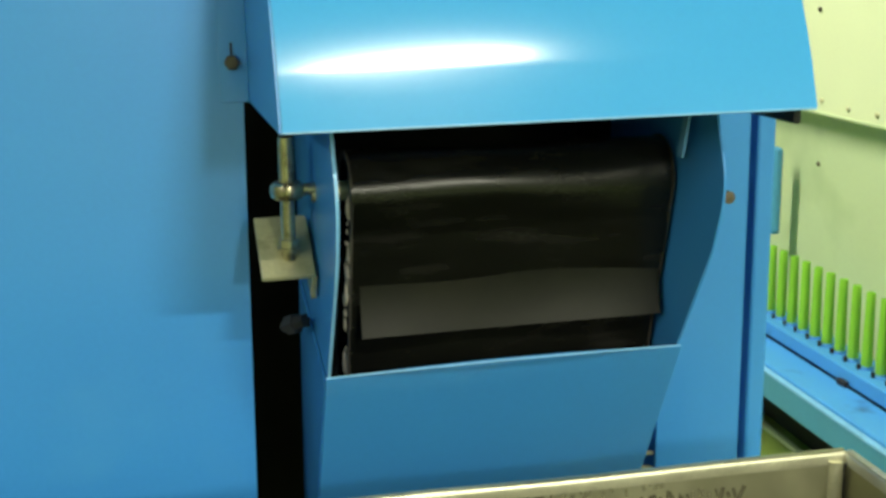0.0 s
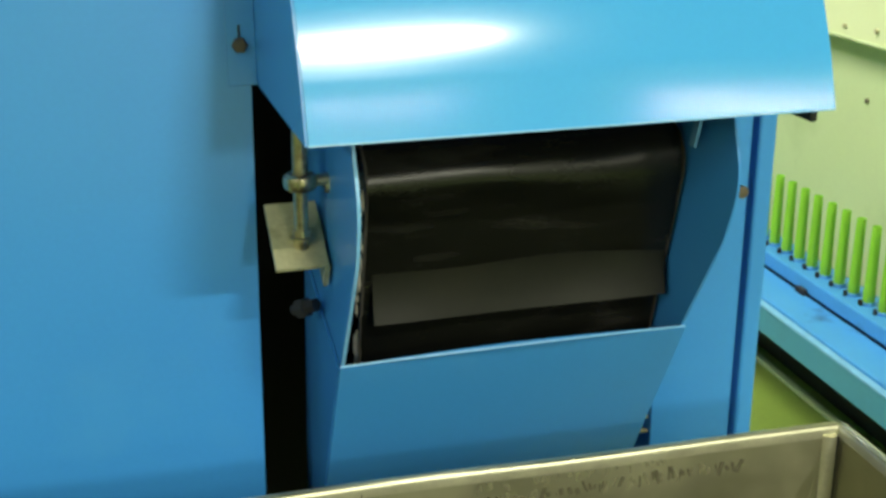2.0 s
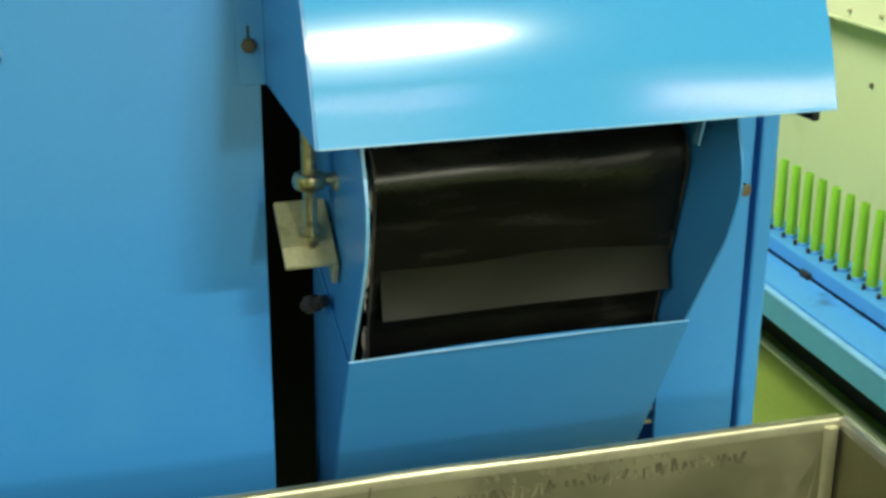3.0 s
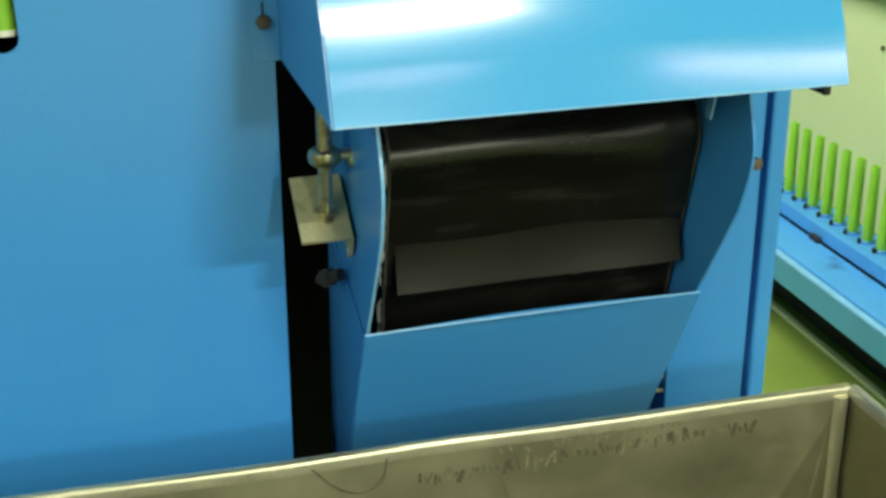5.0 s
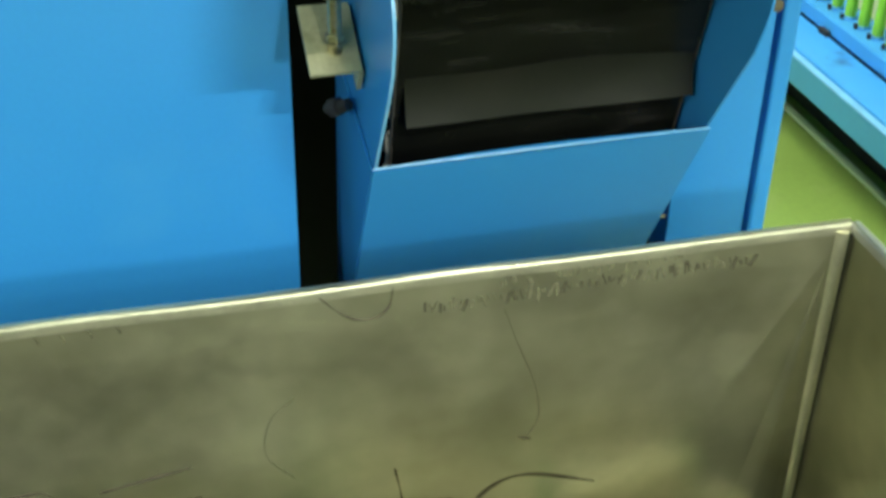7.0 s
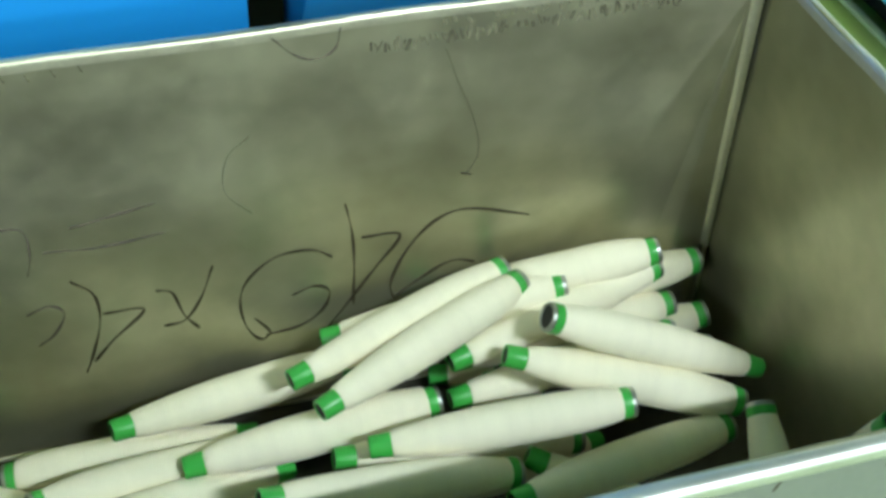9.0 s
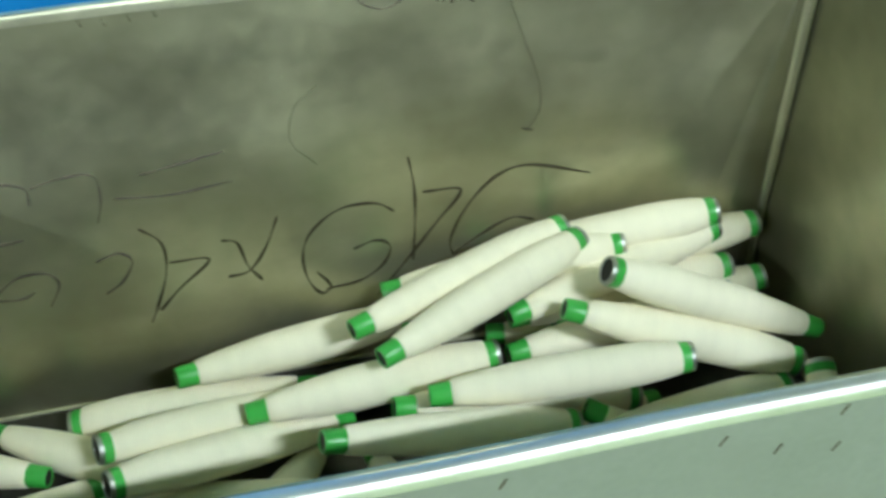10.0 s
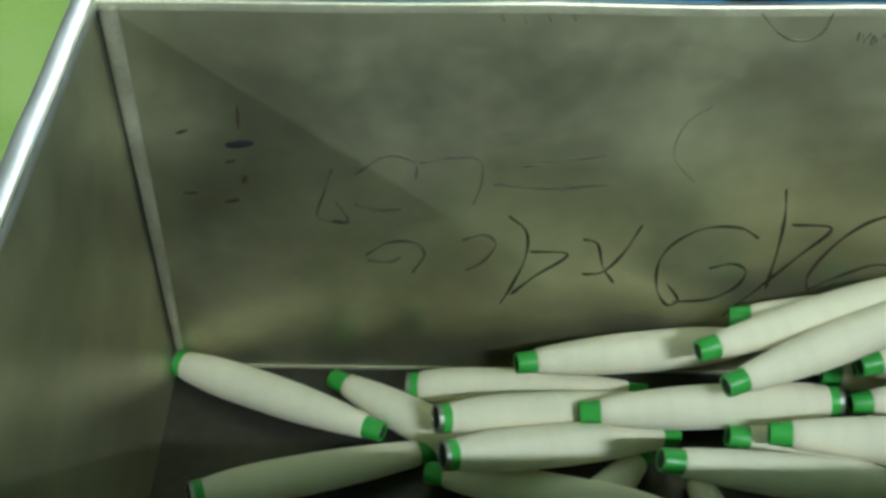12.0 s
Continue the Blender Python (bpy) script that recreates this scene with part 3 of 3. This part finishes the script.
# handwriting on the far wall: (x, z) strokes, upside down
STROKES_A = [
    [(-0.308, 0.504), (-0.310, 0.525), (-0.294, 0.562), (-0.269, 0.589), (-0.239, 0.595), (-0.183, 0.576)],
    [(-0.308, 0.504), (-0.282, 0.523), (-0.254, 0.537), (-0.232, 0.531)],
    [(-0.349, 0.623), (-0.344, 0.591), (-0.343, 0.552), (-0.345, 0.506)],
    [(-0.336, 0.583), (-0.302, 0.579), (-0.322, 0.548), (-0.343, 0.518), (-0.378, 0.469)],
    [(-0.362, 0.567), (-0.380, 0.579), (-0.410, 0.578), (-0.435, 0.558), (-0.444, 0.533), (-0.441, 0.502), (-0.430, 0.483), (-0.421, 0.490), (-0.433, 0.510)],
    [(-0.399, 0.530), (-0.379, 0.536), (-0.366, 0.527), (-0.372, 0.507), (-0.393, 0.491), (-0.425, 0.487)],
]
STROKES_B = [
    [(-0.512, 0.564), (-0.499, 0.558), (-0.492, 0.530), (-0.481, 0.511)], [(-0.463, 0.581), (-0.476, 0.547), (-0.492, 0.524), (-0.510, 0.521)],
    [(-0.577, 0.590), (-0.561, 0.571), (-0.561, 0.539), (-0.573, 0.501), (-0.581, 0.482)], [(-0.557, 0.548), (-0.524, 0.545), (-0.552, 0.517), (-0.572, 0.494)],
    [(-0.616, 0.561), (-0.597, 0.567), (-0.587, 0.556), (-0.598, 0.535), (-0.613, 0.524)], [(-0.701, 0.541), (-0.680, 0.557), (-0.657, 0.557), (-0.649, 0.543), (-0.660, 0.520)],
    [(-0.568, 0.645), (-0.539, 0.650), (-0.500, 0.657)], [(-0.591, 0.625), (-0.547, 0.621), (-0.496, 0.626)],
]
STROKES_C = [
    [(-0.724, 0.640), (-0.732, 0.614), (-0.739, 0.586), (-0.714, 0.581), (-0.723, 0.604)], [(-0.705, 0.634), (-0.679, 0.654), (-0.656, 0.648), (-0.655, 0.630)],
    [(-0.652, 0.647), (-0.627, 0.653), (-0.603, 0.651), (-0.601, 0.626), (-0.607, 0.603)], [(-0.708, 0.602), (-0.689, 0.595), (-0.667, 0.596)],
    [(-0.700, 0.535), (-0.681, 0.533), (-0.669, 0.539)],
    [(-0.266, 0.762), (-0.255, 0.730), (-0.240, 0.690), (-0.235, 0.655), (-0.246, 0.633)], [(-0.422, 0.708), (-0.441, 0.690), (-0.446, 0.657), (-0.426, 0.630)],
    [(-0.400, 0.793), (-0.383, 0.775), (-0.366, 0.769), (-0.352, 0.777), (-0.348, 0.794)],
]


def stroke(points, width, mat, name="marker_stroke"):
    pts = smooth_line([Vector((x, z)) for x, z in points], 7)
    bm = bmesh.new()
    n = len(pts)
    rows = []
    for i, p in enumerate(pts):
        d = (pts[min(i + 1, n - 1)] - pts[max(i - 1, 0)]).normalized()
        w = width / 2 * (0.65 + 0.35 * math.sin(2.2 + i * 0.6)) * (0.5 if i in (0, n - 1) else 1)
        q = Vector((-d.y, d.x)) * w
        rows.append([bm.verts.new((p.x + q.x, -0.0011, p.y + q.y)), bm.verts.new((p.x - q.x, -0.0011, p.y - q.y)),
                     bm.verts.new((p.x - q.x, 0.0004, p.y - q.y)), bm.verts.new((p.x + q.x, 0.0004, p.y + q.y))])
    for a, b in zip(rows, rows[1:]):
        for j in range(4):
            bm.faces.new((a[j], a[(j + 1) % 4], b[(j + 1) % 4], b[j]))
    bm.faces.new(rows[0])
    bm.faces.new(rows[-1])
    bmesh.ops.recalc_face_normals(bm, faces=bm.faces)
    return part(name, bm, mat, far_wall)


for k, s in enumerate(STROKES_A + STROKES_B):
    stroke(s, 0.0027 if k < 10 else 0.0024, INK if k < 10 else SMEAR)
for s in STROKES_C[:5]:
    stroke(s, 0.0019, SMEAR)
for s in STROKES_C[5:7]:
    stroke(s, 0.0007, RUBBED, "hair_scratch")
stroke(STROKES_C[7], 0.0014, SMEAR, "hair_scratch")
for x, z in ((-0.5895, 0.7905), (-0.573, 0.789), (-0.555, 0.790), (-0.5365, 0.791)):
    stroke([(x, z), (x + 0.0012, z - 0.004), (x + 0.0025, z - 0.006)], 0.0011, RUBBED, "rim_tick")
for x, z, w, h, tilt in ((-0.797, 0.665, 0.025, 0.0085, -8), (-0.795, 0.692, 0.0024, 0.026, 4), (-0.806, 0.647, 0.010, 0.004, -18), (-0.844, 0.612, 0.014, 0.004, -8),
                         (-0.810, 0.604, 0.014, 0.005, -12), (-0.842, 0.677, 0.012, 0.003, -20), (-0.797, 0.628, 0.004, 0.010, 20), (-0.720, 0.581, 0.014, 0.003, 12), (-0.245, 0.635, 0.012, 0.0016, 18)):
    bm = bmesh.new()
    bmesh.ops.create_icosphere(bm, subdivisions=2, radius=0.5)
    ob = part("smudge", bm, DARK if w > 0.02 else INK, far_wall, "", True)
    ob.matrix_basis = pose(x, -0.0007, z, 0, tilt) @ Matrix.Diagonal((w, 0.0018, h, 1))
rnd = random.Random(11)
x = -0.325
while x < -0.072:
    w, h = rnd.uniform(0.0008, 0.0034), rnd.uniform(0.003, 0.0115)
    z = 0.7715 + 0.007 * (x + 0.325) / 0.25 + rnd.uniform(-0.002, 0.002)
    bar = part("stamp_bar", box((-w / 2, -0.0005, -h / 2), (w / 2, 0.0004, h / 2), 0.0003, 1), FAINT if rnd.random() < 0.6 else RUBBED, far_wall)
    bar.matrix_basis = pose(x, 0, z, 0, rnd.uniform(-28, 28))
    if -0.27 < x < -0.13 and rnd.random() < 0.7:
        bar = part("stamp_bar", box((-w / 2, -0.0005, -0.003), (w / 2, 0.0004, 0.003), 0.0003, 1), RUBBED, far_wall)
        bar.matrix_basis = pose(x, 0, z + rnd.uniform(0.010, 0.014), 0, rnd.uniform(-35, 35))
    x += w + rnd.uniform(0.0002, 0.0036)
# scratches on the outer side
rnd = random.Random(5)
for i in range(16):
    sx, sz = rnd.uniform(-0.5, -0.05), ZR - 0.018 - rnd.random() * 0.05
    bm = box((-0.0007, -0.0002, -0.004), (0.0007, 0.0002, 0.004))
    ob = part("scratch", bm, INK, steel_bin)
    ob.matrix_basis = pose(sx, -WY - T - 0.0013, sz, 0, 25)


# ---------- yarn cops ----------
def yarn_cop(fat, peak):
    """Centre at its middle, tip towards -z, base towards +z; 0.22 m long."""
    top = tagged(new("yarn_cop"), "cream cotton yarn cop wound on a green plastic tube", "yarn cop", "yarn cops in the bin")
    prof = [(0.0101, -0.0925), (0.0112, -0.0915)]
    for i in range(1, 25):
        t = i / 24
        z = -0.0915 + t * (0.0975 + 0.0915)
        rise = min(1.0, t / peak)
        r = 0.0112 + fat * math.sin(rise * math.pi / 2) ** 0.9
        if t > 0.72:
            r -= 0.0050 * ((t - 0.72) / 0.28) ** 1.9
        prof.append((r, z))
    prof += [(0.0128, 0.0986)]
    body = part("yarn_body", lathe(prof, 28), YARN, top, "soft cream yarn winding", True, 60)
    part("tube_tip", lathe([(0.0066, -0.100), (0.0070, -0.1100), (0.0088, -0.1100), (0.0094, -0.1090), (0.0102, -0.0900)], 24), GREEN, top, "green plastic tube tip", True)
    part("tip_bore", lathe([(0.0069, -0.1092), (0.0069, -0.1088)], 20), BORE, top)
    part("tube_base", lathe([(0.0125, 0.0975), (0.0130, 0.0990), (0.0130, 0.1060), (0.0122, 0.1064)], 24), GREEN, top, "green plastic tube base", True)
    part("base_ring", lathe([(0.0100, 0.1052), (0.0124, 0.1060), (0.0126, 0.1090), (0.0120, 0.1100), (0.0098, 0.1100), (0.0096, 0.1085)], 24), CHROME, top, "bright metal end ring", True)
    part("base_bore", lathe([(0.0097, 0.1088), (0.0097, 0.1092)], 20), BORE, top)
    return top


def lay(x, y, z, heading, tilt, spin):
    d = Vector((math.cos(radians(heading)) * math.cos(radians(tilt)), math.sin(radians(heading)) * math.cos(radians(tilt)), math.sin(radians(tilt))))
    return Matrix.Translation((x, y, z)) @ d.to_track_quat("Z", "Y").to_matrix().to_4x4() @ pose(0, 0, 0, 0, 0, spin)


# middle of each cop, and the heading and tilt from tip to base
FLOOR_COPS = [(-0.786, -0.052, 0.409, 157, -2), (-0.645, -0.086, 0.411, -34, 4), (-0.739, -0.143, 0.418, -160, 8), (-0.541, -0.167, 0.425, -18, 9), (-0.516, -0.195, 0.430, -127, 12),
              (-0.395, -0.230, 0.436, -81, 18), (-0.264, -0.106, 0.425, -148, 10), (-0.556, -0.050, 0.420, 176, -3), (-0.40, -0.06, 0.409, 8, 0), (-0.17, -0.04, 0.409, -12, 0), (-0.17, -0.30, 0.410, 40, 0)]
LOW_COPS = [(-0.533, -0.098, 0.450, -165, 12), (-0.528, -0.134, 0.450, -163, 13), (-0.287, -0.147, 0.460, -2, -9), (-0.153, -0.237, 0.444, -32, -18), (-0.255, -0.164, 0.440, -165, 14),
            (-0.162, -0.204, 0.470, 11, -6), (-0.059, -0.296, 0.454, 80, 25), (-0.124, -0.051, 0.440, -2, 12), (-0.119, -0.066, 0.440, 0, -8), (-0.018, -0.285, 0.500, 90, -75), (-0.461, -0.038, 0.460, 13, -6)]
TOP_COPS = [(-0.272, -0.040, 0.515, -4, 7), (-0.314, -0.053, 0.526, 18, 4), (-0.302, -0.085, 0.530, 24, 3), (-0.180, -0.031, 0.526, -5, 9), (-0.174, -0.061, 0.510, 14, 4), (-0.109, -0.130, 0.523, 172, 24),
            (-0.140, -0.143, 0.500, -15, -16), (-0.173, -0.089, 0.470, 5, 2), (-0.260, -0.170, 0.510, -5, 3), (-0.405, -0.111, 0.475, 1, 4), (-0.359, -0.202, 0.505, 4, -15),
            (-0.125, -0.024, 0.492, 2, 4), (-0.159, -0.050, 0.470, 3, 2)]
KINDS = [(0.0073, 0.52), (0.0066, 0.60), (0.0079, 0.46)]
masters = {}
for i, c in enumerate(FLOOR_COPS + LOW_COPS + TOP_COPS):
    m, kind = lay(*c, i * 47 % 360), i * 5 % 3
    if kind not in masters:
        masters[kind] = yarn_cop(*KINDS[kind])
        masters[kind].matrix_basis = m
    else:
        copy_thing(masters[kind], m)

# ---------- tube conveyor and spinning frame behind ----------
tube_rail = tagged(new("tube_conveyor"), "blue steel rail carrying upright green tubes along the frame", "conveyor")
YA, YB = -1.2, 3.4
part("tube_beam", box((0.905, YA, 0.245), (0.995, YB, 0.280), 0.004), BLUE_RAIL, tube_rail)
part("lower_beam", box((0.808, YA, 0.175), (0.905, YB, 0.243), 0.006), BLUE_RAIL, tube_rail)
part("front_channel", box((0.787, YA, 0.178), (0.800, YB, 0.236), 0.003), TEAL, tube_rail, "blue-green front channel with a pale top edge")
part("channel_edge", box((0.7855, YA, 0.2362), (0.8015, YB, 0.2402)), EDGE, tube_rail)
part("kick_board", box((0.960, YA, 0.0), (0.985, YB, 0.243)), DARK, tube_rail, "black kick board")
part("floor_strip", box((0.908, YA, 0.0), (0.928, YB, 0.010), 0.003), COVER, tube_rail, "pale strip along the floor")
for k in range(9):
    part("clamp", box((0.893, YA + 0.2 + k * 0.5, 0.236), (0.904, YA + 0.235 + k * 0.5, 0.256), 0.002), DARK, tube_rail, "small dark clamp")


def bobbin_tube():
    top = tagged(new("bobbin_tube"), "empty lime green plastic tube standing on a rail peg", "tube", "tubes on the rail")
    part("tube_wall", lathe([(0.0118, 0.006), (0.0124, 0.010), (0.0124, 0.030), (0.0120, 0.034), (0.0098, 0.164), (0.0092, 0.168), (0.0078, 0.168), (0.0074, 0.160)], 18), LIME, top, smooth=True)
    part("peg_base", lathe([(0.0155, 0.0), (0.0155, 0.004), (0.0130, 0.0065), (0.0, 0.0065)], 18), PEG, top, "blue round peg base")
    part("peg_clip", box((-0.022, -0.004, 0.0), (-0.0162, 0.004, 0.012), 0.001), DARK, top, "dark clip")
    return top


tube = bobbin_tube()
tube.matrix_basis = pose(0.947, 0.285, 0.280)
for k in range(1, 50):
    copy_thing(tube, pose(0.947, 0.285 + 0.0556 * k, 0.280, 0, 0, k * 5 % 9 - 4))

frame_cover = tagged(new("spinning_frame"), "pale green sheet-metal spinning frame body with small screws", "machine")
part("lower_cover", box((1.045, YA, 0.0), (1.065, YB, 0.80)), COVER, frame_cover)
part("upper_cover", box((1.000, YA, 0.781), (1.030, YB, 1.75), 0.004), COVER_TOP, frame_cover, "cream-green overhanging cover")
part("cover_hem", box((0.997, YA, 0.7795), (1.002, YB, 0.7855), 0.001), COVER, frame_cover)
part("grab_handle", box((0.972, 2.012, 0.46), (0.996, 2.050, 0.68), 0.010, 3), TEAL, frame_cover, "rounded blue-green upright handle")
part("body", box((1.066, YA, 0.0), (1.60, YB, 1.75)), COVER, frame_cover)


def screw():
    return lathe([(0.0055, 0.0), (0.0058, 0.003), (0.0040, 0.0055), (0.0, 0.006)], 10)


for k in range(38):
    s = part("screw", screw(), ZINC, frame_cover)
    s.matrix_basis = pose(0.9995, -1.1 + k * 0.118, 0.806 + 0.006 * (k % 3 == 1), 0, -90)
for k in range(12):
    s = part("screw", screw(), BOLT, frame_cover)
    s.matrix_basis = pose(0.9995, -1.0 + k * 0.36, 1.018, 0, -90)
    s = part("screw", screw(), BOLT, frame_cover)
    s.matrix_basis = pose(1.0445, -0.95 + k * 0.36, 0.650, 0, -90)
